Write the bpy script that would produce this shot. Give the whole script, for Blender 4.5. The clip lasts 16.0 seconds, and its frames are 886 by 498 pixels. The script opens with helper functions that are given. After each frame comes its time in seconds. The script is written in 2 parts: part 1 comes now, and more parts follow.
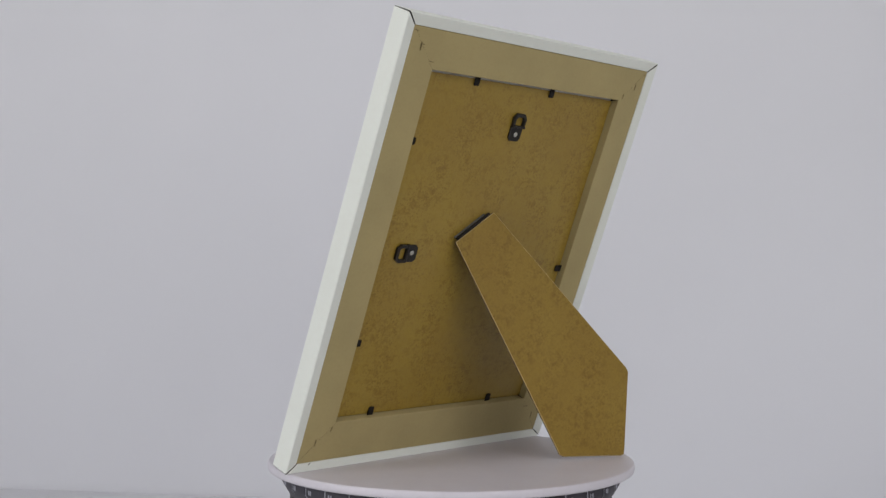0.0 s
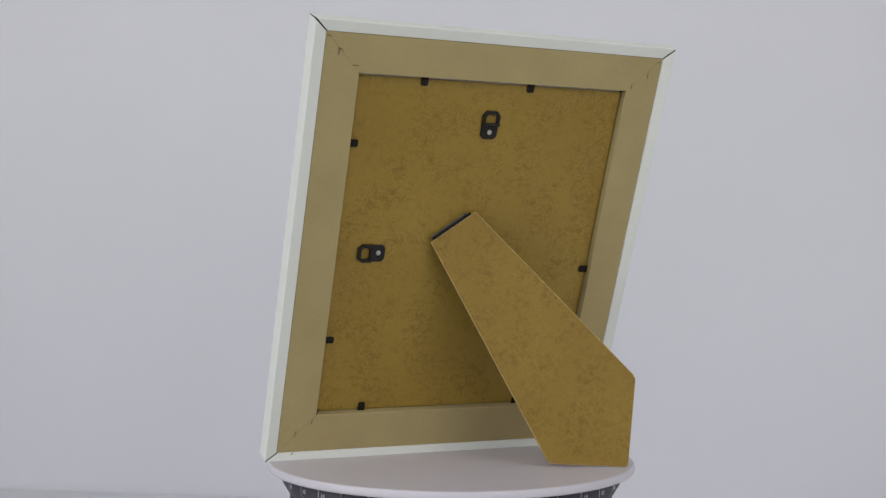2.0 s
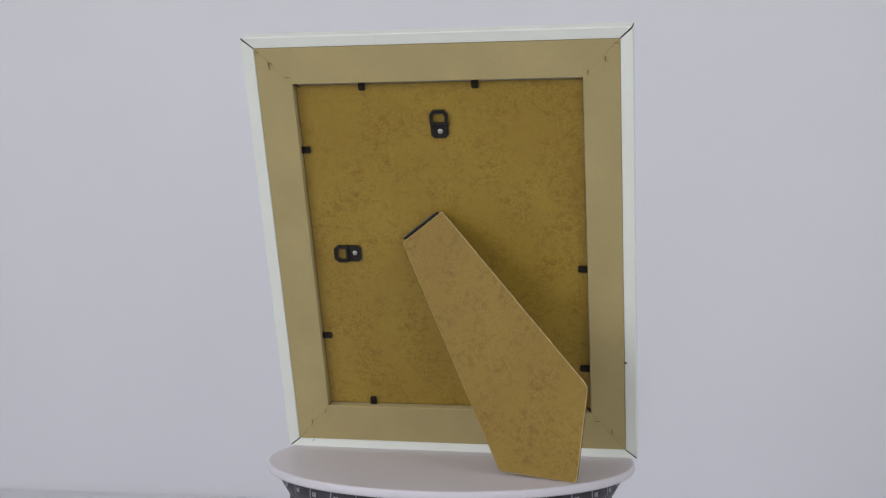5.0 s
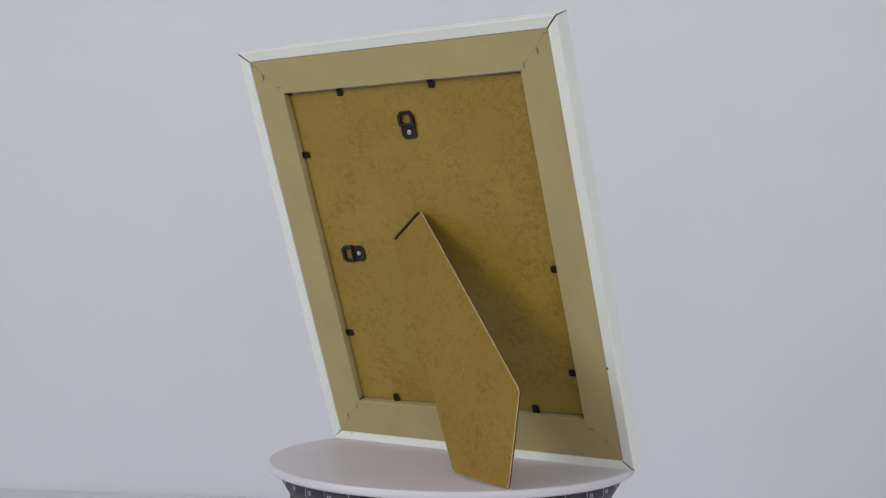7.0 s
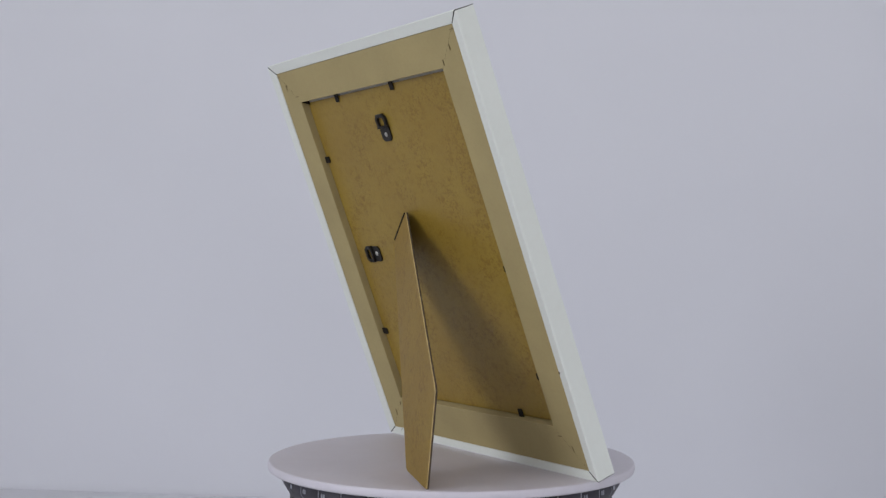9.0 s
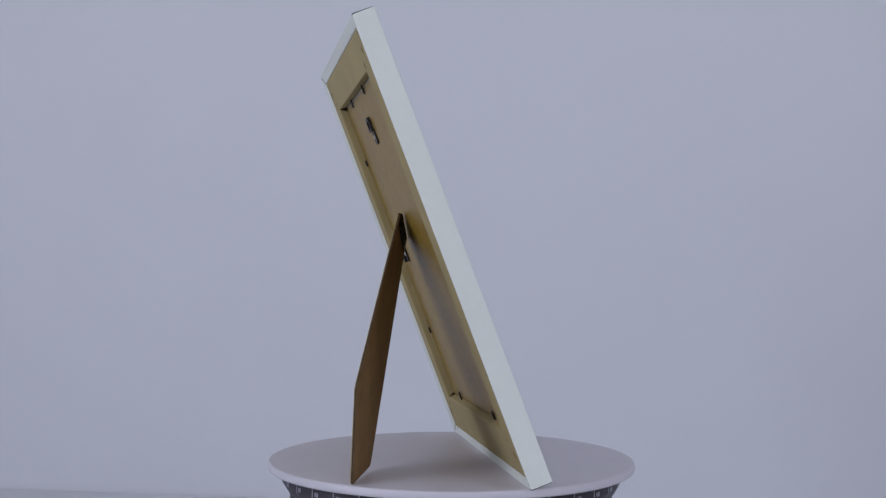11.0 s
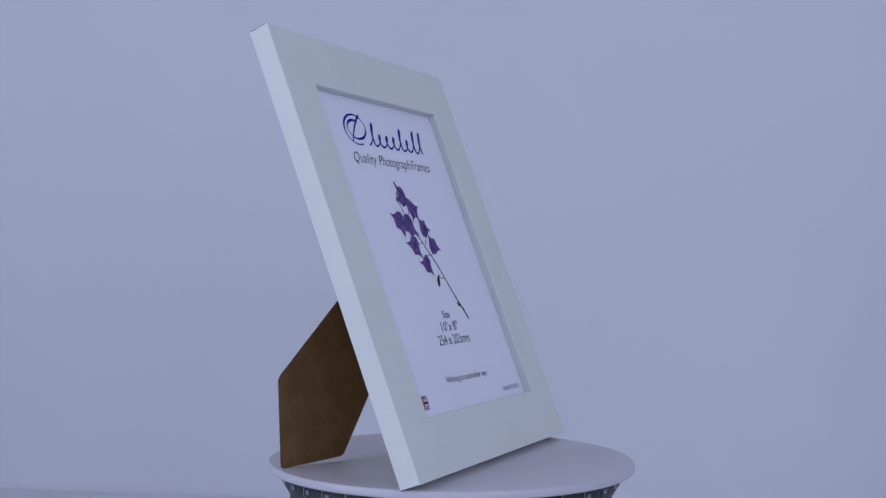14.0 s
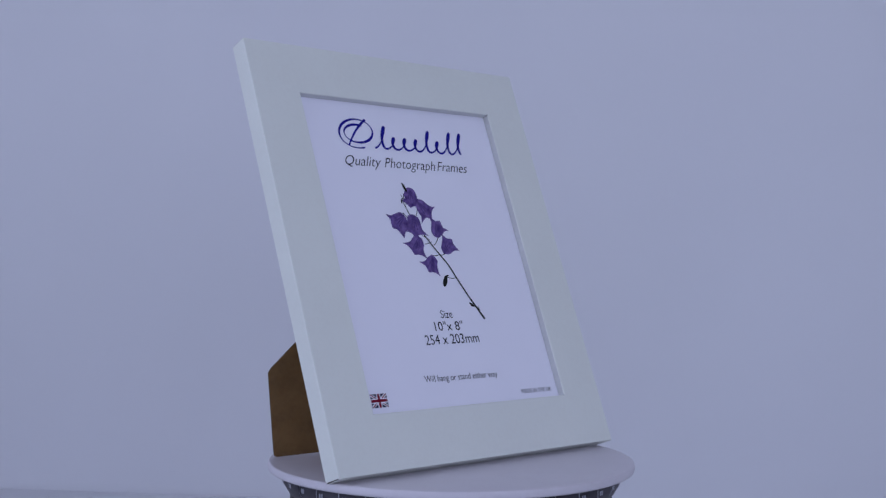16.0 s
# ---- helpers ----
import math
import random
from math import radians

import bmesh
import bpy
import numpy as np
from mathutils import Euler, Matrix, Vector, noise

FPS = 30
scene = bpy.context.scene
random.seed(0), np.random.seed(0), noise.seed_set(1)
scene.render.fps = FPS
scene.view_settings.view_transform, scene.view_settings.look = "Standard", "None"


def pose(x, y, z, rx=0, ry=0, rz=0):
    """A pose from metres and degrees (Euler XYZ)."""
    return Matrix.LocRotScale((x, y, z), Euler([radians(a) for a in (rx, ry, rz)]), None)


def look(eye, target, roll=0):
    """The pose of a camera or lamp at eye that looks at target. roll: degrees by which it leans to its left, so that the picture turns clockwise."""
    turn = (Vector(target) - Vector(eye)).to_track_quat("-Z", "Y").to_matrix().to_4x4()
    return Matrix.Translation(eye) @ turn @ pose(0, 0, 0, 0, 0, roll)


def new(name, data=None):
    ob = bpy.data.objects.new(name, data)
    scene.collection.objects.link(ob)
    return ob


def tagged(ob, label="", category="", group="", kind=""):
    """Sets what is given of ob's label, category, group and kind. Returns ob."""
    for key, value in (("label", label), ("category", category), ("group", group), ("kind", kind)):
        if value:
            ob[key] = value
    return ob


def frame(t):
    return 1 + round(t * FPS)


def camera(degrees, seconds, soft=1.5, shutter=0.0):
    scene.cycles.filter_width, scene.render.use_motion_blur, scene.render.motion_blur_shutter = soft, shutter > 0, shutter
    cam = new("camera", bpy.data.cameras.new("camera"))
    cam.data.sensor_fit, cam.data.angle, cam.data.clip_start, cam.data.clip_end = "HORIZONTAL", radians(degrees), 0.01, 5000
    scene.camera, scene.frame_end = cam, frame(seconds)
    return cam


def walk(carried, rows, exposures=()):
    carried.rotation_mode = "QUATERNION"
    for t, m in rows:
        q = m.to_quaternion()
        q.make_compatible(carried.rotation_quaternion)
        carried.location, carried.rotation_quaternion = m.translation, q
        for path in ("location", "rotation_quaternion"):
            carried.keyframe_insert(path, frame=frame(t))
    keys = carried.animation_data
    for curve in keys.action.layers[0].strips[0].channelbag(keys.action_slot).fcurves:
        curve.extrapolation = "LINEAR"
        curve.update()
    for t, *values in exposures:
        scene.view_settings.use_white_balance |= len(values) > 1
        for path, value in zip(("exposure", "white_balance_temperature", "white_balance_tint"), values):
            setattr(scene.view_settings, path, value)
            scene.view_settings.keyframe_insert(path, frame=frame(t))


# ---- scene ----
# ---- camera ----
cam = camera(40.06, 16.0, soft=1.35)
EYE = Vector((0.0, -0.9027, 0.1464))
AIM = EYE + Vector((-0.00787, 0.99993, 0.00887))
CAM_POSE = look(EYE, AIM, 0.41)
EXPOSURES = [
    (0.0, -0.06, 6500, 11), (4.0, -0.01, 6340, 11), (6.5, -0.03, 6340, 11), (9.0, -0.13, 6150, 13),
    (11.5, -0.46, 5600, 17), (12.5, -0.50, 5390, 20), (14.5, -0.55, 5110, 22), (16.0, -0.63, 5150, 23)]
walk(cam, [(0.0, CAM_POSE), (16.0, CAM_POSE)], EXPOSURES)

# ---- world and light ----
ROOM = pose(0.0, 0.583, 0.0, 0, 0, -6.65)      # origin on the backdrop wall above the table's rear edge
world = bpy.data.worlds.new("sky")
scene.world = world
world.use_nodes = True
wn = world.node_tree
sky = wn.nodes.new("ShaderNodeTexSky")
sky.sky_type, sky.sun_disc = "NISHITA", False
sky.sun_elevation, sky.sun_rotation = radians(40), radians(60)
wn.links.new(sky.outputs[0], wn.nodes["Background"].inputs[0])
wn.nodes["Background"].inputs[1].default_value = 0.06


def window_light(name, watts, wide, high, m, colour):
    lamp = bpy.data.lights.new(name, "AREA")
    lamp.shape, lamp.size, lamp.size_y = "RECTANGLE", wide, high
    lamp.energy, lamp.color = watts, colour
    ob = new(name, lamp)
    ob.matrix_world = m
    return ob


# daylight in the three window openings
window_light("window_light_rear", 9.0, 1.7, 1.25, ROOM @ pose(0.75, -2.98, 0.78, 90, 0, 0), (1.0, 0.985, 0.97))
window_light("window_light_west", 25.0, 1.3, 1.1, ROOM @ pose(-1.68, -2.15, 0.75, 0, -90, 0) @ pose(0, 0, 0, 0, 0, 90), (0.98, 0.985, 1.0))
window_light("window_light_east", 12.6, 1.3, 1.1, ROOM @ pose(1.68, -2.15, 0.75, 0, 90, 0) @ pose(0, 0, 0, 0, 0, 90), (1.0, 0.985, 0.97))


# ---- materials ----
def material(name, colour, rough=0.6, metal=0.0, spread=0.0, grain=60.0, fine=0.0, fine_scale=900.0, fleck=(0.25, 0.6), bump=0.0, bump_scale=600.0, stretch=(1, 1, 1), hue=None, gloss=0.5):
    """Colour varied at two scales, with a fine relief. hue: a second colour that the large variation runs to."""
    m = bpy.data.materials.new(name)
    m.use_nodes = True
    n, l = m.node_tree.nodes, m.node_tree.links
    b = n["Principled BSDF"]
    b.inputs["Roughness"].default_value, b.inputs["Metallic"].default_value = rough, metal
    b.inputs["Specular IOR Level"].default_value = gloss
    tc, mp = n.new("ShaderNodeTexCoord"), n.new("ShaderNodeMapping")
    mp.inputs["Scale"].default_value = stretch
    l.new(tc.outputs["Object"], mp.inputs["Vector"])

    def noisy(scale, detail):
        t = n.new("ShaderNodeTexNoise")
        t.inputs["Scale"].default_value, t.inputs["Detail"].default_value = scale, detail
        l.new(mp.outputs[0], t.inputs["Vector"])
        return t.outputs["Fac"]

    def ramp(fac, a, c, lo=0.3, hi=0.7):
        r = n.new("ShaderNodeValToRGB")
        r.color_ramp.elements[0].position, r.color_ramp.elements[1].position = lo, hi
        r.color_ramp.elements[0].color, r.color_ramp.elements[1].color = (*a, 1), (*c, 1)
        l.new(fac, r.inputs[0])
        return r.outputs[0]

    def mul(a, c):
        x = n.new("ShaderNodeMix")
        x.data_type, x.blend_type = "RGBA", "MULTIPLY"
        x.inputs["Factor"].default_value = 1.0
        l.new(a, x.inputs["A"]), l.new(c, x.inputs["B"])
        return x.outputs["Result"]

    dark = hue or tuple(c * (1 - spread) for c in colour)
    out = ramp(noisy(grain, 3), dark, colour)
    if fine:
        # flecks that gather in patches
        patch = n.new("ShaderNodeMath")
        patch.operation = "MULTIPLY_ADD"
        patch.inputs[1].default_value = 0.55
        l.new(noisy(fine_scale / 6, 2), patch.inputs[0])
        l.new(noisy(fine_scale, 5), patch.inputs[2])
        shift = n.new("ShaderNodeMath")
        shift.operation = "SUBTRACT"
        shift.inputs[1].default_value = 0.275
        l.new(patch.outputs[0], shift.inputs[0])
        out = mul(out, ramp(shift.outputs[0], (1 - 0.75 * fine, 1 - fine, 1 - 1.15 * fine), (1, 1, 1), *fleck))
    l.new(out, b.inputs["Base Color"])
    if bump:
        bp = n.new("ShaderNodeBump")
        bp.inputs["Strength"].default_value, bp.inputs["Distance"].default_value = bump, 0.0005
        l.new(noisy(bump_scale, 3), bp.inputs["Height"])
        l.new(bp.outputs[0], b.inputs["Normal"])
    return m


def hardboard(name, colour, rough, gloss):
    """Pressed fibreboard: cloudy tone, uneven dark blotches that gather in drifts, fine fibre flecks."""
    m = bpy.data.materials.new(name)
    m.use_nodes = True
    n, l = m.node_tree.nodes, m.node_tree.links
    b = n["Principled BSDF"]
    b.inputs["Roughness"].default_value, b.inputs["Specular IOR Level"].default_value = rough, gloss
    tc = n.new("ShaderNodeTexCoord")

    def noisy(scale, detail, rough_detail=0.5, warp=0.0):
        t = n.new("ShaderNodeTexNoise")
        for key, value in (("Scale", scale), ("Detail", detail), ("Roughness", rough_detail), ("Distortion", warp)):
            t.inputs[key].default_value = value
        l.new(tc.outputs["Object"], t.inputs["Vector"])
        return t.outputs["Fac"]

    def span(value, lo, hi, a, c):
        r = n.new("ShaderNodeMapRange")
        r.interpolation_type = "SMOOTHSTEP"
        for key, v in zip(("From Min", "From Max", "To Min", "To Max"), (lo, hi, a, c)):
            r.inputs[key].default_value = v
        l.new(value, r.inputs["Value"])
        return r.outputs[0]

    def times(a, c):
        x = n.new("ShaderNodeMath")
        x.operation = "MULTIPLY"
        l.new(a, x.inputs[0]), l.new(c, x.inputs[1])
        return x.outputs[0]

    drift = span(noisy(40, 3), 0.36, 0.64, 0.30, 1.0)
    blotch = times(span(noisy(190, 3, 0.55, 0.4), 0.42, 0.74, 0.0, 1.0), drift)
    fleck = times(span(noisy(520, 4, 0.65), 0.44, 0.72, 0.0, 0.75), drift)

    def mixed(fac, a, c):
        x = n.new("ShaderNodeMix")
        x.data_type = "RGBA"
        for key, v in (("A", a), ("B", c)):
            if isinstance(v, tuple):
                x.inputs[key].default_value = (*v, 1)
            else:
                l.new(v, x.inputs[key])
        l.new(fac, x.inputs["Factor"])
        return x.outputs["Result"]

    cloud = mixed(span(noisy(16, 3), 0.3, 0.7, 0.0, 1.0), tuple(c * k for c, k in zip(colour, (0.90, 0.86, 0.80))), colour)
    spotted = mixed(blotch, cloud, tuple(c * k for c, k in zip(colour, (0.70, 0.61, 0.46))))
    out = mixed(fleck, spotted, tuple(c * k for c, k in zip(colour, (0.56, 0.47, 0.34))))
    l.new(out, b.inputs["Base Color"])
    bp = n.new("ShaderNodeBump")
    bp.inputs["Strength"].default_value, bp.inputs["Distance"].default_value = 0.2, 0.0005
    l.new(noisy(700, 3), bp.inputs["Height"])
    l.new(bp.outputs[0], b.inputs["Normal"])
    return m


WALL = material("wall_paint", (0.742, 0.740, 0.776), 0.85, spread=0.03, grain=2.5, bump=0.1, bump_scale=250)
ROOM_WALL = material("room_wall_paint", (0.75, 0.75, 0.74), 0.85, spread=0.04, grain=1.5, bump=0.1, bump_scale=200)
TABLE = material("white_laminate", (0.74, 0.74, 0.77), 0.45, spread=0.03, grain=6, fine=0.03, fine_scale=200)
CARPET = material("grey_carpet", (0.30, 0.29, 0.28), 0.95, spread=0.25, grain=9, fine=0.3, fine_scale=500, bump=0.6)
WHITE = material("white_frame_paint", (0.795, 0.815, 0.752), 0.55, spread=0.03, grain=14, fine=0.02, fine_scale=300, bump=0.08, bump_scale=500)
LIP = material("thin_white_primer", (0.69, 0.70, 0.69), 0.6, spread=0.06, grain=40, fine=0.05)
RAW = material("raw_fibreboard", (0.420, 0.336, 0.152), 0.8, spread=0.10, grain=22, fine=0.05, fine_scale=500, bump=0.1, bump_scale=700)
JOINT = material("dark_joint", (0.05, 0.04, 0.03), 0.9, spread=0.3, grain=200)
BOARD = hardboard("hardboard", (0.328, 0.219, 0.031), 0.44, 0.5)
LEG = hardboard("hardboard_leg", (0.286, 0.184, 0.026), 0.55, 0.35)
LEG_UNDER = material("hardboard_underside", (0.245, 0.140, 0.048), 0.8, spread=0.25, grain=40, fine=0.15, fine_scale=300, bump=0.4, bump_scale=800)
EDGE = material("hardboard_cut_edge", (0.56, 0.41, 0.17), 0.8, spread=0.3, grain=120, fine=0.2)
# the same cut edge with its shade painted in, for the strut's sides
EDGE_SHADED = material("hardboard_shaded_edge", (0.085, 0.055, 0.03), 0.85, spread=0.4, grain=150, fine=0.2)
BLACK = material("black_steel_tab", (0.016, 0.012, 0.010), 0.6, spread=0.4, grain=200, gloss=0.2)
BRONZE = material("blackened_brass", (0.020, 0.016, 0.013), 0.45, spread=0.4, grain=300, bump=0.2, gloss=0.3)
STEEL_DARK = material("worn_steel", (0.13, 0.115, 0.09), 0.5, 0.3, spread=0.4, grain=300)
STEEL = material("rivet_steel", (0.62, 0.60, 0.55), 0.35, 0.9, spread=0.2, grain=400)
NICK = material("dark_nick", (0.10, 0.07, 0.04), 0.9, spread=0.3, grain=300)
SCORE = material("score_mark", (0.24, 0.18, 0.08), 0.9, spread=0.3, grain=300)
CARD = material("grey_card", (0.66, 0.65, 0.62), 0.8, spread=0.05, grain=60)
PAPER = material("coated_paper", (0.89, 0.88, 0.965), 0.5, spread=0.015, grain=20, gloss=0.3)
INK_BLUE = material("blue_ink", (0.018, 0.013, 0.29), 0.7, spread=0.2, grain=90, gloss=0.1)
INK_BLACK = material("black_ink", (0.010, 0.010, 0.022), 0.7, spread=0.2, grain=200, gloss=0.1)
INK_RED = material("red_ink", (0.22, 0.010, 0.03), 0.7, spread=0.2, grain=200, gloss=0.1)
INK_NAVY = material("navy_ink", (0.012, 0.012, 0.05), 0.7, spread=0.2, grain=200, gloss=0.1)
PETAL = material("violet_ink", (0.23, 0.15, 0.40), 0.7, grain=190, fine=0.25, fine_scale=420, hue=(0.062, 0.036, 0.17), gloss=0.1)
FOLD = material("deep_violet_ink", (0.085, 0.052, 0.21), 0.7, spread=0.35, grain=300, gloss=0.1)
STALK = material("olive_ink", (0.022, 0.024, 0.020), 0.7, spread=0.4, grain=250, gloss=0.1)
PLATTER = material("platter_plastic", (0.655, 0.62, 0.665), 0.45, spread=0.04, grain=16, fine=0.03, fine_scale=400)
RUBBER = material("dark_scale_ring", (0.055, 0.05, 0.065), 0.5, spread=0.35, grain=60, fine=0.2)
BODY = material("dark_turntable_body", (0.03, 0.033, 0.033), 0.55, spread=0.3, grain=40)
TICK = material("white_scale_print", (0.45, 0.45, 0.50), 0.6, spread=0.15, grain=500)


# ---- building helpers ----
def part(name, bm, mats, parent=None, label="", m=None):
    """One mesh object out of a bmesh, under a thing or a part."""
    me = bpy.data.meshes.new(name)
    bmesh.ops.recalc_face_normals(bm, faces=bm.faces)
    bm.to_mesh(me)
    bm.free()
    for x in mats if isinstance(mats, (list, tuple)) else [mats]:
        me.materials.append(x)
    ob = new(name, me)
    if parent:
        ob.parent = parent
    if m:
        ob.matrix_basis = m
    if label:
        tagged(ob, label)
    return ob


def box(bm, x0, x1, y0, y1, z0, z1, mat=0, bevel=0.0):
    vs = [bm.verts.new((x, y, z)) for x in (x0, x1) for y in (y0, y1) for z in (z0, z1)]
    fs = [bm.faces.new([vs[i] for i in q]) for q in ((0, 1, 3, 2), (4, 6, 7, 5), (0, 4, 5, 1), (2, 3, 7, 6), (0, 2, 6, 4), (1, 5, 7, 3))]
    for f in fs:
        f.material_index = mat
    if bevel:
        es = list({e for f in fs for e in f.edges})
        bmesh.ops.bevel(bm, geom=es, offset=bevel, segments=2, affect="EDGES", profile=0.5)
    return bm


def slab(bm, outline, z0, z1, top=0, side=0, bottom=0):
    """A flat piece with any outline, from z0 up to z1."""
    lo = [bm.verts.new((x, y, z0)) for x, y in outline]
    hi = [bm.verts.new((x, y, z1)) for x, y in outline]
    a, b = bm.faces.new(hi), bm.faces.new(lo[::-1])
    a.material_index, b.material_index = top, bottom
    n = len(outline)
    for i in range(n):
        bm.faces.new((lo[i], lo[(i + 1) % n], hi[(i + 1) % n], hi[i])).material_index = side
    bmesh.ops.triangulate(bm, faces=[f for f in (a, b) if len(f.verts) > 4])
    return bm


def ring_slab(bm, outer, inner, z0, z1):
    """A flat ring between two outlines of equal length."""
    n = len(outer)
    vs = [[bm.verts.new((x, y, z)) for x, y in o] for o, z in ((outer, z0), (inner, z0), (inner, z1), (outer, z1))]
    for k in range(4):
        a, b = vs[k], vs[(k + 1) % 4]
        for i in range(n):
            bm.faces.new((a[i], a[(i + 1) % n], b[(i + 1) % n], b[i]))
    return bm


def lathe(bm, profile, steps=96, close=True):
    rows = [[bm.verts.new((r * math.sin(2 * math.pi * i / steps), -r * math.cos(2 * math.pi * i / steps), z)) for i in range(steps)] for r, z in profile]
    for a, b in zip(rows, rows[1:]):
        for i in range(steps):
            f = bm.faces.new((a[i], a[(i + 1) % steps], b[(i + 1) % steps], b[i]))
            f.smooth = True
    if close:
        bm.faces.new(rows[0]), bm.faces.new(rows[-1])
    return bm


def oval(cx, cy, a, b, turn=0.0, n=40):
    """Outline of an ellipse, turned by degrees."""
    c, s = math.cos(radians(turn)), math.sin(radians(turn))
    pts = [(a * math.cos(2 * math.pi * i / n), b * math.sin(2 * math.pi * i / n)) for i in range(n)]
    pts = [(x * c - y * s, x * s + y * c) for x, y in pts]
    return [(cx + x, cy + y) for x, y in pts]


# ---- the room ----
def structure(name, boxes, mat, label, bevel=0.0):
    bm = bmesh.new()
    for b in boxes:
        box(bm, *b, bevel=bevel)
    return tagged(part(name, bm, mat, m=ROOM), label, "room", kind="structure")


FLOOR_Z, CEIL_Z, TABLE_Z = -0.89, 1.66, -0.15
structure("wall_backdrop", [(-1.8, 1.8, 0.0, 0.12, FLOOR_Z, CEIL_Z)], WALL, "plain white painted wall behind the turntable")
structure("wall_west", [(-1.8, -1.7, -3.0, -2.85, FLOOR_Z, CEIL_Z), (-1.8, -1.7, -1.45, 0.0, FLOOR_Z, CEIL_Z), (-1.8, -1.7, -2.85, -1.45, FLOOR_Z, 0.15), (-1.8, -1.7, -2.85, -1.45, 1.35, CEIL_Z)], ROOM_WALL, "white room wall with a window opening")
structure("wall_east", [(1.7, 1.8, -3.0, -2.85, FLOOR_Z, CEIL_Z), (1.7, 1.8, -1.45, 0.0, FLOOR_Z, CEIL_Z), (1.7, 1.8, -2.85, -1.45, FLOOR_Z, 0.15), (1.7, 1.8, -2.85, -1.45, 1.35, CEIL_Z)], ROOM_WALL, "white room wall with a window opening")
structure("wall_rear", [(-1.8, -0.13, -3.1, -3.0, FLOOR_Z, CEIL_Z), (1.63, 1.8, -3.1, -3.0, FLOOR_Z, CEIL_Z), (-0.13, 1.63, -3.1, -3.0, FLOOR_Z, 0.12), (-0.13, 1.63, -3.1, -3.0, 1.44, CEIL_Z)], ROOM_WALL, "white room wall with a window opening")
structure("floor", [(-1.8, 1.8, -3.1, 0.12, FLOOR_Z - 0.1, FLOOR_Z)], CARPET, "grey carpeted floor")
structure("ceiling", [(-1.8, 1.8, -3.1, 0.12, CEIL_Z, CEIL_Z + 0.1)], ROOM_WALL, "plain white ceiling")


def build_table():
    table = tagged(new("table"), "white laminate table pushed against the white wall", "table")
    table.matrix_world = ROOM @ pose(0, 0, FLOOR_Z)
    top = TABLE_Z - FLOOR_Z
    bm = bmesh.new()
    part("tabletop", box(bm, -1.2, 1.2, -0.95, -0.002, top - 0.03, top, bevel=0.002), TABLE, table)
    for x in (-1.14, 1.14):
        for y in (-0.89, -0.06):
            part("leg", box(bmesh.new(), x - 0.025, x + 0.025, y - 0.025, y + 0.025, 0.0, top - 0.03, bevel=0.002), TABLE, table)
    return table


# ---- the turntable ----
def build_turntable():
    tt = tagged(new("turntable"), "round white display turntable with a dark graduated ring", "turntable")
    tt.location = (0, 0, 0)
    part("platter", lathe(bmesh.new(), [(0.02, -0.0060), (0.1334, -0.0060), (0.1343, -0.0054), (0.1346, -0.0044), (0.1345, -0.0012), (0.1341, -0.0004), (0.1332, 0.0)], 160), PLATTER, tt, "white plastic platter with a rounded rim")
    ring = part("scale_ring", lathe(bmesh.new(), [(0.10, -0.0065), (0.1240, -0.0065), (0.1242, -0.0140), (0.1236, -0.0152), (0.1196, -0.0218), (0.1190, -0.0223), (0.10, -0.0250)], 160), RUBBER, tt, "dark grey ring with white graduation")
    part("body", lathe(bmesh.new(), [(0.10, -0.0226), (0.1184, -0.0226), (0.1184, -0.046), (0.112, -0.056), (0.112, TABLE_Z + 0.012), (0.128, TABLE_Z + 0.006), (0.128, TABLE_Z), (0.10, TABLE_Z)], 128), BODY, tt, "black plastic drum")
    bm = bmesh.new()
    # a tick on the ring's straight band that runs down over its taper
    for (r0, z0), (r1, z1) in (((0.1244, -0.0070), (0.1245, -0.0146)), ((0.1245, -0.0146), (0.1226, -0.0175))):
        q = [bm.verts.new(v) for v in ((-0.0005, -r0, z0), (0.0005, -r0, z0), (0.0005, -r1, z1), (-0.0005, -r1, z1))]
        bm.faces.new(q)
    bmesh.ops.solidify(bm, geom=bm.faces[:], thickness=0.0003)
    first = part("tick", bm, TICK, ring)
    bm = bmesh.new()
    # the figures beside the ticks, as plain bars
    for x, w in ((0.0030, 0.0008), (0.0048, 0.0005), (0.0058, 0.0008)):
        box(bm, x, x + w, -0.1246, -0.1243, -0.0138, -0.0108)
    figure = part("figure", bm, TICK, ring)
    for k in range(36):
        turn = pose(0, 0, 0, 0, 0, 1.0 + 10.0 * k)
        for source in (first, figure):
            ob = source if k == 0 else new(source.name.split(".")[0], source.data)
            ob.parent, ob.matrix_basis = ring, turn
    return tt


# ---- the picture frame ----
LEAN = 21.344
ca, sa = math.cos(radians(LEAN)), math.sin(radians(LEAN))
# frame space: x across (seen from behind), y up along the frame, z out of its back
FRAME = Matrix(((1, 0, 0, 0.00065), (0, -sa, -ca, -0.03011), (0, ca, -sa, 0.14971), (0, 0, 0, 1)))
WA, HA, WB, HB = 0.1350, 0.1608, 0.1262, 0.1527          # outer edge; edge of the raw back
WO, HO = 0.0949, 0.1209                                  # sight opening on the front
DEPTH, REBATE, BACK = 0.0141, 0.0081, 0.0058             # front face, sheet, back of the board
# corners of the rebate, a little out of square
REBATE_AT = {(-1, 1): (-0.1009, 0.1269), (1, 1): (0.1014, 0.1274), (1, -1): (0.1014, -0.1242), (-1, -1): (-0.1000, -0.1249)}


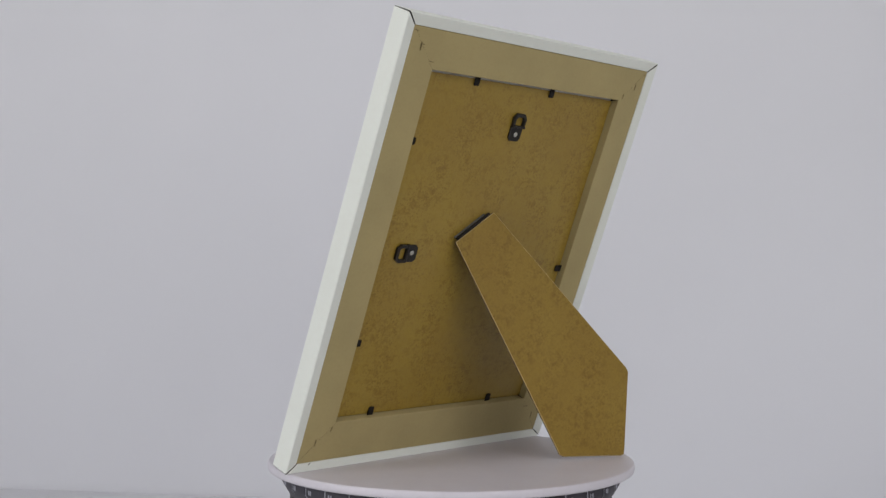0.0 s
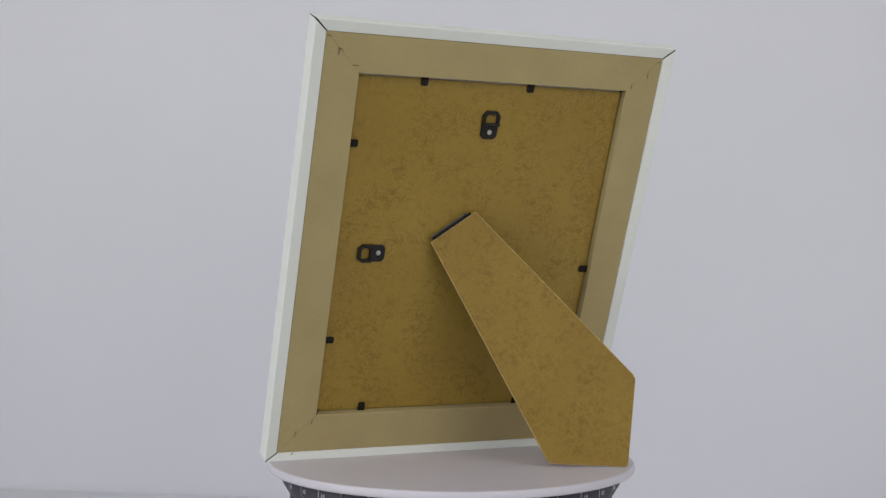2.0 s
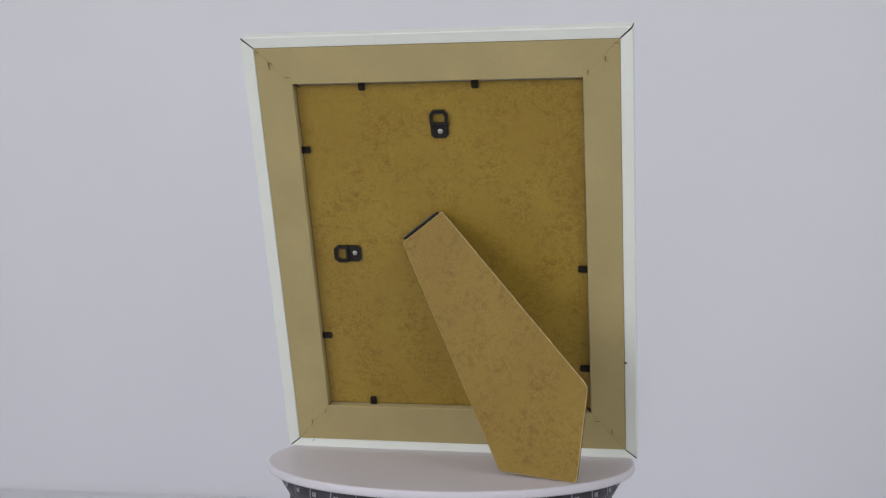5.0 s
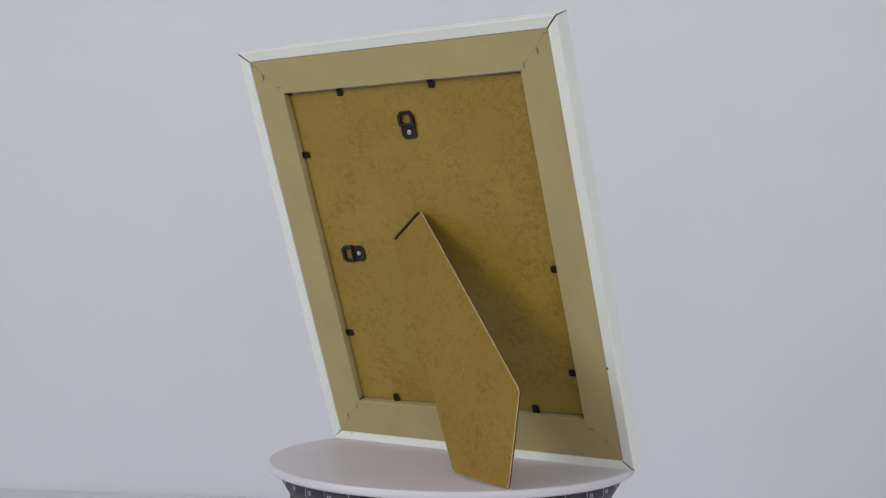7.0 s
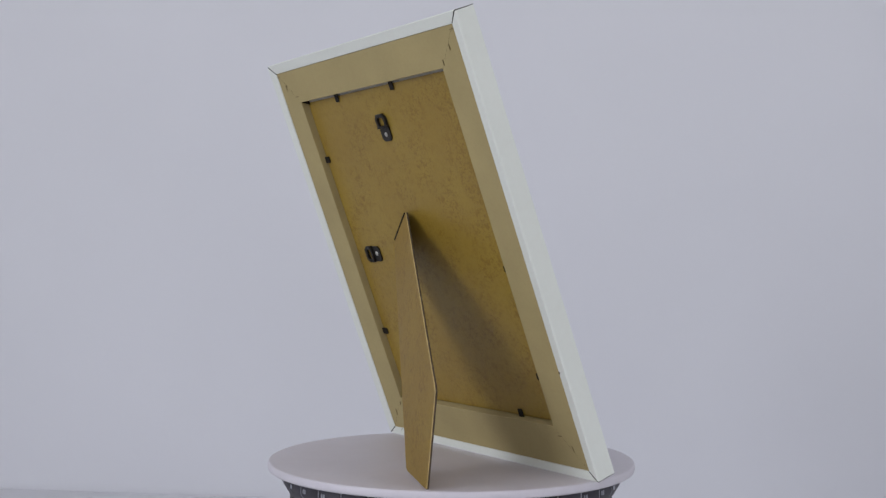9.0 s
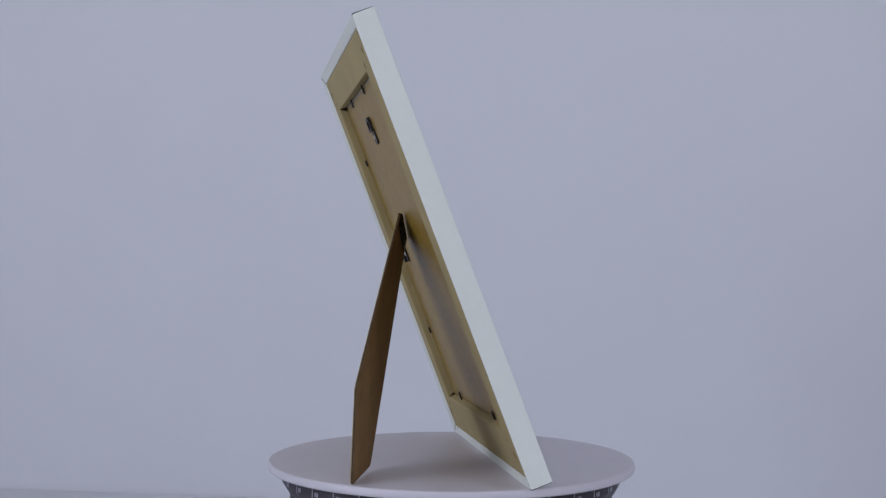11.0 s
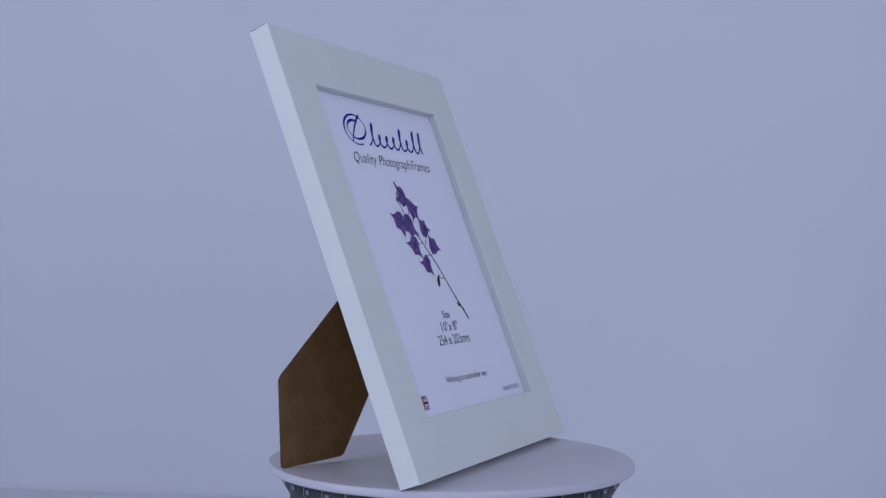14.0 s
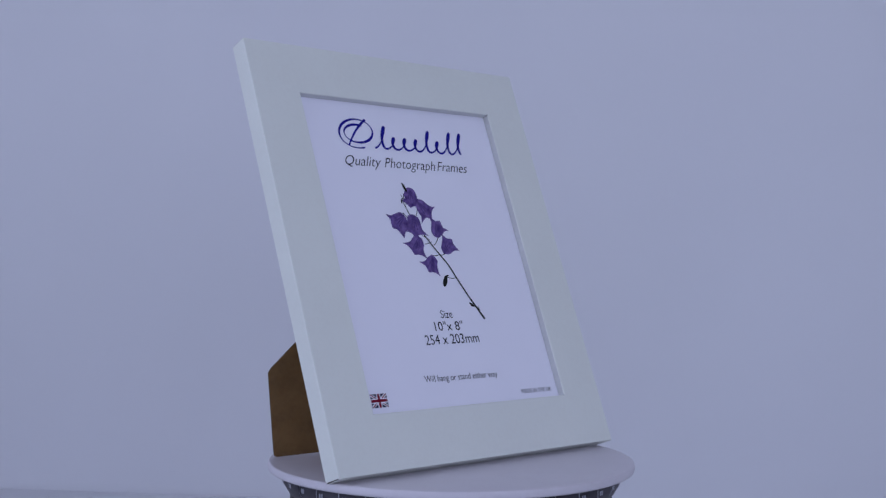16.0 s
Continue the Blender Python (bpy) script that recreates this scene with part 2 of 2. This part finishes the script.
def corner_section(sx, sy, dx, dy):
    """The moulding's section at a mitred corner. (dx, dy): the way along the rail, away from the corner, by which the joint opens."""
    rx, ry = REBATE_AT[(sx, sy)]
    hb = HB if sy > 0 else HB + 0.0014
    pts = [  # x, y, z, opening of the joint; the painted outer edge stands proud of the raw back
        (sx * WA, sy * HA, 0.0004, 0.00075), (sx * (WA - 0.0006), sy * (HA - 0.0006), 0.0010, 0.00075),
        (sx * (WB + 0.0005), sy * (hb + 0.0005), -0.0002, 0.00060), (sx * (WB + 0.0002), sy * (hb + 0.0002), -0.0012, 0.00030),
        (sx * WB, sy * hb, -0.0006, 0.00007), (rx + sx * 0.0004, ry + sy * 0.0004, -0.0003, 0.00003), (rx, ry, -0.0007, 0.0), (rx, ry, -REBATE - 0.0002, 0.0),
        (sx * WO, sy * HO, -REBATE - 0.0002, 0.0001), (sx * WO, sy * HO, -DEPTH + 0.0006, 0.0002), (sx * (WO + 0.0006), sy * (HO + 0.0006), -DEPTH, 0.0),
        (sx * (WA - 0.0005), sy * (HA - 0.0005), -DEPTH, 0.0), (sx * (WA - 0.0002), sy * (HA - 0.0002), -DEPTH + 0.0002, 0.00016), (sx * (WA - 0.00005), sy * (HA - 0.00005), -DEPTH + 0.0006, 0.00035)]
    return [(x + dx * g, y + dy * g, z) for x, y, z, g in pts]


def build_rail(parent, a, b, label):
    ax, ay = (b[0] - a[0]) / 2, (b[1] - a[1]) / 2
    bm = bmesh.new()
    la = [bm.verts.new(p) for p in corner_section(*a, ax, ay)]
    lb = [bm.verts.new(p) for p in corner_section(*b, -ax, -ay)]
    n = len(la)
    for i in range(n):
        f = bm.faces.new((la[i], la[(i + 1) % n], lb[(i + 1) % n], lb[i]))
        f.material_index = 1 if i in (3, 4, 5, 6) else 2 if i in (7, 8) else 0
    # each end in two pieces: the proud painted edge, and the rest
    low, high = (13, 0, 1, 2, 3), range(3, n)
    caps = [bm.faces.new([v[i] for i in q]) for v in (la, lb) for q in (low, high)]
    for f in caps:
        f.material_index = 3
    bmesh.ops.triangulate(bm, faces=caps)
    return part("rail", bm, [WHITE, RAW, LIP, JOINT], parent, label, FRAME)


def build_hanger(parent, x, y, turn):
    """A riveted plate with a loop; its length runs along its own y."""
    m = FRAME @ pose(x, y, -BACK, 0, 0, turn)
    bm = bmesh.new()
    w, c = 0.0062, 0.0022
    plate = [(-w, 0.0), (w, 0.0), (w, -0.0107 + c), (w - c, -0.0107), (-w + c, -0.0107), (-w, -0.0107 + c)]
    slab(bm, plate, 0.0002, 0.0012)
    hanger = part("hanger", bm, BRONZE, parent, "blackened metal hanging plate", m)
    bm = bmesh.new()
    out = [(-0.0062, -0.0006), (-0.0066, 0.0062), (-0.0040, 0.0096), (0.0040, 0.0096), (0.0066, 0.0062), (0.0062, -0.0006)]
    inn = [(-0.0041, 0.0008), (-0.0043, 0.0052), (-0.0030, 0.0071), (0.0030, 0.0071), (0.0043, 0.0052), (0.0041, 0.0008)]
    part("loop", ring_slab(bm, out, inn, 0.0006, 0.0026), BRONZE, hanger, "blackened wire loop")
    part("barrel", box(bmesh.new(), -0.0064, 0.0071, -0.0010, 0.0008, 0.0008, 0.0030, bevel=0.0005), BRONZE, hanger, "rolled metal barrel")
    bm = bmesh.new()
    lathe(bm, [(0.0018, 0.0012), (0.0017, 0.0016), (0.0011, 0.0019), (0.0003, 0.0017)], 20)
    part("rivet", bm, STEEL, hanger, "bright hollow rivet", pose(0.0004, -0.0058, 0))
    return hanger


def build_tab(parent, x, y, turn):
    """A bendable retaining tab that sticks out of the rebate's side over the board; its length runs along its own y."""
    bm = bmesh.new()
    outline = [(-0.0025, -0.0022), (0.0025, -0.0022), (0.0025, 0.0040), (0.0018, 0.0049), (-0.0018, 0.0049), (-0.0025, 0.0040)]
    slab(bm, outline, 0.0007, 0.0013)
    return part("tab", bm, BLACK, parent, "", FRAME @ pose(x, y, -BACK, 0, 0, turn))


def build_leg(parent):
    e1 = Vector((0.79051, 0.61244, 0.0)).normalized()
    e2 = Vector((0.52851, -0.68217, 0.50529)).normalized()
    e3 = e1.cross(e2)
    o = Vector((-0.01620, 0.02122, -0.0012))
    m = Matrix((e1, e2, e3)).transposed().to_4x4()
    m.translation = o
    # a tapered strut with two feet edges, one for each way of standing; its outer face lies at z = 0
    outline = [(-0.0188, 0.0), (0.0188, 0.0), (0.0196, 0.0010), (0.0464, 0.1592), (0.0460, 0.1632), (0.0078, 0.2082), (0.0056, 0.2102), (0.0032, 0.2094), (-0.0378, 0.1776), (-0.0396, 0.1744), (-0.0196, 0.0010)]
    # sides take the edge colour with shade in it, the bevel the pale one
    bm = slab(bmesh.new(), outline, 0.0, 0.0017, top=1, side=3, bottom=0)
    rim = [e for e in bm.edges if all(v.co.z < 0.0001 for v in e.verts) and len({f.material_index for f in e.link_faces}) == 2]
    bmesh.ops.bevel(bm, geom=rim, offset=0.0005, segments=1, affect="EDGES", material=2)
    leg = part("strut", bm, [LEG, LEG_UNDER, EDGE, EDGE_SHADED], parent, "tapered hardboard easel strut, dark brown underneath", FRAME @ m)
    # hinge: a bright-edged leaf on the board, a dark knuckle, a leaf under the strut
    part("hinge", box(bmesh.new(), -0.0168, 0.0160, -0.0016, 0.0100, 0.0018, 0.0024), BRONZE, leg, "blackened steel hinge")
    part("knuckle", box(bmesh.new(), -0.0168, 0.0160, -0.0021, -0.0003, -0.0003, 0.0026, bevel=0.0004), BLACK, leg)
    part("leaf", box(bmesh.new(), -0.0176, 0.0130, -0.0034, -0.0022, 0.0016, 0.0026, bevel=0.0004), STEEL_DARK, leg)
    return leg


# printed sheet: in sheet space x runs to the right and y up as seen from the front, in metres
INK = 0.00012


def print_space(z=INK):
    return Matrix.Translation((0, 0, z))


def lettering(parent, text, x0, x1, y0, y1, mat, shear=0.0, weight=0.0):
    """A printed line that fills x0..x1 and y0..y1."""
    cu = bpy.data.curves.new("lettering", "FONT")
    cu.body, cu.shear, cu.offset, cu.resolution_u = text, shear, weight, 3
    ob = new("lettering_curve", cu)
    bpy.context.view_layer.update()
    me = bpy.data.meshes.new_from_object(ob.evaluated_get(bpy.context.evaluated_depsgraph_get()))
    bpy.data.objects.remove(ob)
    xs, ys = [v.co.x for v in me.vertices], [v.co.y for v in me.vertices]
    for v in me.vertices:
        v.co = (x0 + (v.co.x - min(xs)) / (max(xs) - min(xs)) * (x1 - x0), y0 + (v.co.y - min(ys)) / (max(ys) - min(ys)) * (y1 - y0), 0)
    me.materials.clear()
    me.materials.append(mat)
    out = new("lettering", me)
    out.parent, out.matrix_basis = parent, print_space()
    return out


def bell(parent, x, y, size, turn, flare=1.0, z=INK):
    """A printed bell flower whose mouth points along turn (degrees from the sheet's x)."""
    half = [(-0.46, 0.0), (-0.43, 0.15), (-0.33, 0.27), (-0.16, 0.34), (0.02, 0.38), (0.16, 0.44 * flare), (0.28, 0.56 * flare), (0.38, 0.70 * flare), (0.37, 0.50 * flare), (0.37, 0.34), (0.42, 0.20), (0.53, 0.06), (0.57, 0.0)]
    outline = half + [(a, -b) for a, b in half[-2:0:-1]]
    c, s = math.cos(radians(turn)), math.sin(radians(turn))
    k = [1 + 0.14 * noise.noise(Vector((x * 900 + i * 0.7, y * 900, 0))) for i in range(len(outline))]
    pts = [(x + size * q * (a * c - b * s), y + size * q * (a * s + b * c)) for (a, b), q in zip(outline, k)]
    bm = bmesh.new()
    slab(bm, pts, 0.0, 0.00003)
    # darker folds that run from the base to the mouth
    for side in (-0.20, 0.02, 0.22):
        fold = [(x + size * (u * c - side * (u + 0.5) * s), y + size * (u * s + side * (u + 0.5) * c)) for u in (-0.38, -0.15, 0.08, 0.26)]
        before = len(bm.faces)
        stroke(bm, fold, [size * w for w in (0.01, 0.045, 0.035, 0.01)], 0.00004)
        bm.faces.ensure_lookup_table()
        for f in bm.faces[before:]:
            f.material_index = 1
    return part("bell_flower", bm, [PETAL, FOLD], parent, "violet printed bell flower", print_space(z))


def stroke(bm, pts, widths, z=0.0):
    """A flat line through pts with a width at each."""
    rows = []
    for i, (x, y) in enumerate(pts):
        a, b = pts[max(i - 1, 0)], pts[min(i + 1, len(pts) - 1)]
        d = Vector((b[0] - a[0], b[1] - a[1])).normalized() * widths[i] / 2
        rows.append((bm.verts.new((x - d.y, y + d.x, z)), bm.verts.new((x + d.y, y - d.x, z))))
    for (a, b), (c, d) in zip(rows, rows[1:]):
        bm.faces.new((a, b, d, c))
    return bm


def arc(p, q, bow, n=8):
    """Points from p to q along a shallow bow."""
    p, q = Vector(p), Vector(q)
    side = Vector((-(q - p).y, (q - p).x)) * bow
    return [tuple(p.lerp(q, i / n) + side * 4 * (i / n) * (1 - i / n)) for i in range(n + 1)]


def build_sheet(parent):
    # turned so that its own z points out of the frame's front
    m = FRAME @ Matrix.Translation((0, 0, -REBATE + 0.0001)) @ pose(0, 0, 0, 0, 180, 0)
    bm = bmesh.new()
    box(bm, -0.0965, 0.0965, -0.1225, 0.1225, -0.0003, 0.0)
    sheet = part("printed_sheet", bm, PAPER, parent, "white printed insert with a violet flower and lettering", m)
    mm = 0.001
    # trade name in script, as plain slanted loops of its size and colour
    bm = bmesh.new()
    swirl = [(-45 + (11 + 7.5 * i / 60) * math.cos(1.2 + 10.2 * i / 60), 96 + (6 + 7.5 * i / 60) * math.sin(1.2 + 10.2 * i / 60)) for i in range(61)]
    stroke(bm, [(x * mm + 0.25 * (y - 96) * mm, y * mm) for x, y in swirl], [(1.5 + 0.6 * math.sin(i * 0.31)) * mm for i in range(61)])
    bar = arc((-34.5 * mm, 107.5 * mm), (-55.6 * mm, 84.5 * mm), -0.05)
    stroke(bm, bar, [(2.1 - 0.1 * i) * mm for i in range(len(bar))], 0.00001)
    part("logo_shape", bm, INK_BLUE, sheet, "dark blue script flourish", print_space())
    # a running row of slanted loops, low and high by turns
    heights = (19, 10, 10, 10, 18.5, 10, 19, 19)
    bm = bmesh.new()
    pts, widths = [], []
    for k, high in enumerate(heights):
        for i in range(20):
            a = 2 * math.pi * i / 20
            x = -31 + 11.3 * (k + i / 20) + 3.3 * math.sin(a)
            y = 84 + high * (0.5 - 0.5 * math.cos(a))
            pts.append(((x + 0.42 * (y - 84)) * mm, y * mm))
            widths.append((1.75 - 0.75 * math.sin(a)) * mm)
    stroke(bm, pts, widths)
    part("logo_shape", bm, INK_BLUE, sheet, "", print_space(INK + 0.00003))
    for word, x0, x1 in (("Quality", -63, -28.5), ("Photograph", -25.8, 26.0), ("Frames", 27.6, 60.4)):
        low = 65.5 if word != "Frames" else 68.3
        lettering(sheet, word, x0 * mm, x1 * mm, low * mm, 76.3 * mm, INK_BLACK, 0.42, -0.006)
    lettering(sheet, "Size", -7.2 * mm, 4.6 * mm, -53.2 * mm, -47.0 * mm, INK_BLACK)
    lettering(sheet, '10"x 8"', -15.7 * mm, 12.5 * mm, -62.9 * mm, -55.6 * mm, INK_BLACK)
    lettering(sheet, "254 x 203mm", -28 * mm, 25.6 * mm, -73.2 * mm, -65.6 * mm, INK_BLACK)
    lettering(sheet, "Will hang or stand either way", -37.5 * mm, 34.8 * mm, -102.2 * mm, -96.0 * mm, INK_BLACK)
    lettering(sheet, "MADE IN THE UK", 55.8 * mm, 88.5 * mm, -115.4 * mm, -112.0 * mm, INK_BLACK)
    # the printed spray: a stalk with side shoots, flowers, a bud and leaflets
    bm = bmesh.new()
    main = [(-14, 47), (-16, 39), (-12.9, 29), (-4.3, 14.6), (3, 3.5), (13.3, -10.5), (19, -22.5), (26.2, -36.7), (32, -46.5), (36.9, -55)]
    stroke(bm, [(x * mm, y * mm) for x, y in main], [w * mm for w in (0.7, 0.9, 1.0, 1.1, 1.2, 1.3, 1.4, 1.5, 1.6, 1.9)])
    for p, q, bow in (((-13.5, 38), (-17, 46), 0.1), ((-10, 25), (-3, 37), -0.15), ((-7, 20), (-19, 31), 0.2), ((0.8, 9.5), (-7, 15), 0.2), ((4, 5), (12, 14), -0.1), ((8, -2), (-1, -3), 0.25), ((9, -3), (15, 0), -0.2), ((19, -21), (7, -20), 0.25), ((2, 8), (-5, 6), 0.2)):
        pts = arc((p[0] * mm, p[1] * mm), (q[0] * mm, q[1] * mm), bow * 0.4)
        stroke(bm, pts, [0.6 * mm] * len(pts))
    part("stalk", bm, STALK, sheet, "dark printed flower stalk", print_space())
    flowers = ((-7.8, 44.6, 17, 255, 0.72), (2.0, 35.2, 17.5, -52, 0.95), (-25.0, 24.0, 17.5, 214, 0.95), (-11.2, 21.6, 18.5, 262, 1.0), (-13.0, 5.4, 17, 238, 1.05), (11.0, 18.0, 15.5, 56, 0.95), (17.0, 4.0, 16, 44, 0.95), (-3.0, -9.8, 15, 236, 1.05))
    for i, (x, y, size, turn, flare) in enumerate(flowers):
        bell(sheet, x * mm, y * mm, size * mm, turn, flare, INK + 0.00005 + 0.00001 * i)
    for x, y, a, b, turn in ((6.0, -24.2, 4.8, 2.0, 62), (27.2, -43.3, 2.8, 1.2, -35), (-11.8, 52.2, 4.2, 1.2, 112), (-17.5, 41, 2.4, 0.8, 70), (8.8, -20.0, 2.4, 0.7, 20), (33.5, -47.0, 2.6, 0.6, 100)):
        bm = bmesh.new()
        slab(bm, oval(x * mm, y * mm, a * mm, b * mm, turn, 16), 0, 0.00003)
        part("bud", bm, STALK, sheet, "dark printed bud", print_space(INK + 0.00006))
    build_flag(sheet, -82.7 * mm, -110.8 * mm, 14.4 * mm, 9.8 * mm)
    return sheet


def build_flag(sheet, cx, cy, w, h):
    """A small printed union flag: blue field, white and red diagonals, white and red cross."""
    bm = bmesh.new()

    def quad(pts, z, mat):
        bm.faces.new([bm.verts.new((cx + x, cy + y, z)) for x, y in pts]).material_index = mat

    def bar(p, q, half, z, mat):
        d = Vector((q[0] - p[0], q[1] - p[1])).normalized() * half
        quad([(p[0] - d.y, p[1] + d.x), (p[0] + d.y, p[1] - d.x), (q[0] + d.y, q[1] - d.x), (q[0] - d.y, q[1] + d.x)], z, mat)

    a, b = w / 2, h / 2
    quad([(-a, -b), (a, -b), (a, b), (-a, b)], 0.0, 0)
    for s in (1, -1):
        bar((-a * 0.94, -b * 0.90 * s), (a * 0.94, b * 0.90 * s), 0.0010, 0.00002, 1)
        bar((-a * 0.95, -b * 0.93 * s), (a * 0.95, b * 0.93 * s), 0.00035, 0.00004, 2)
    for p, q in (((-a, 0), (a, 0)), ((0, -b), (0, b))):
        bar(p, q, 0.0017, 0.00006, 1)
        bar(p, q, 0.0010, 0.00008, 2)
    return part("flag", bm, [INK_NAVY, PAPER, INK_RED], sheet, "small printed union flag", print_space())


def build_photo_frame():
    pf = tagged(new("picture_frame"), "white picture frame standing on its easel strut, raw board back", "picture frame")
    corners = [(-1, 1), (1, 1), (1, -1), (-1, -1)]
    for i in range(4):
        build_rail(pf, corners[i], corners[(i + 1) % 4], "white painted moulding with a raw fibreboard back")
    bm = bmesh.new()
    slab(bm, [(x - 0.0009 * (1 if x > 0 else -1), y - (0.0020 if y > 0 else -0.0009)) for x, y in (REBATE_AT[c] for c in corners)], -BACK - 0.0006, -BACK)
    part("backing_board", bm, BOARD, pf, "mottled brown hardboard backing", FRAME)
    card = [(x - 0.0006 * (1 if x > 0 else -1), y - (0.0007 if y > 0 else -0.0006)) for x, y in (REBATE_AT[c] for c in corners)]
    part("mount_card", slab(bmesh.new(), card, -REBATE + 0.0004, -BACK - 0.0007), CARD, pf, "pale grey card behind the hardboard", FRAME)
    build_sheet(pf)
    build_hanger(pf, 0.0009, 0.0964, 0)
    build_hanger(pf, -0.0744, -0.0009, 90)
    for x, y, turn in ((-0.0524, 0.1255, 180), (0.0275, 0.1255, 180), (-0.0990, 0.0782, -90), (-0.0978, -0.0673, -90), (0.0992, -0.0119, 90), (0.0985, -0.0902, 90), (-0.0649, -0.1232, 0), (0.0605, -0.1232, 0)):
        build_tab(pf, x, y, turn)
    # nail and saw nicks by the joints
    for x, y, w, h, turn in NICKS:
        bm = bmesh.new()
        slab(bm, oval(0, 0, w / 2, h / 2, 0, 10), -0.0002, 0.00012)
        part("nick", bm, NICK if abs(x) > 0.1255 or abs(y) > 0.155 else SCORE, pf, "", FRAME @ pose(x, y, 0, 0, 0, turn))
    build_leg(pf)
    return pf


NICKS = (
    (-0.1165, 0.1405, 0.0007, 0.0055, 0), (-0.1155, 0.1420, 0.0040, 0.0006, 0), (-0.1040, 0.1320, 0.0050, 0.0006, 0), (-0.1300, 0.1435, 0.0007, 0.0050, 35), (-0.1240, 0.1500, 0.0045, 0.0006, -8),
    (0.1165, 0.1395, 0.0008, 0.0045, 0), (0.1050, 0.1310, 0.0007, 0.0040, 0), (0.1240, 0.1500, 0.0040, 0.0006, 0),
    (-0.1145, -0.1395, 0.0007, 0.0055, 0), (-0.1160, -0.1565, 0.0007, 0.0055, -40), (-0.1030, -0.1300, 0.0006, 0.0040, -15),
    (0.1272, -0.0825, 0.0018, 0.0018, 0), (0.1165, -0.1395, 0.0007, 0.0050, 10), (0.1060, -0.1310, 0.0050, 0.0006, 0))

table = build_table()
turntable = build_turntable()
picture_frame = build_photo_frame()

TURNS = ((0.0, 46.62), (0.5, 40.69), (1.0, 34.61), (1.5, 28.86), (2.0, 23.46), (2.5, 17.90), (3.0, 12.16), (3.5, 6.44), (4.0, 0.55),
         (6.5, -27.70), (7.0, -33.62), (7.5, -39.76), (8.0, -45.79), (8.5, -51.05), (9.0, -56.56),
         (11.5, -85.38), (12.0, -90.94), (12.5, -96.78), (13.0, -102.93), (13.5, -108.88), (14.0, -114.78), (14.5, -120.65), (15.0, -126.15), (15.5, -131.42), (16.0, -137.49))


def motions():
    rows = [(t, pose(0, 0, 0, 0, 0, a)) for t, a in TURNS]
    walk(turntable, rows)
    walk(picture_frame, rows)


motions()
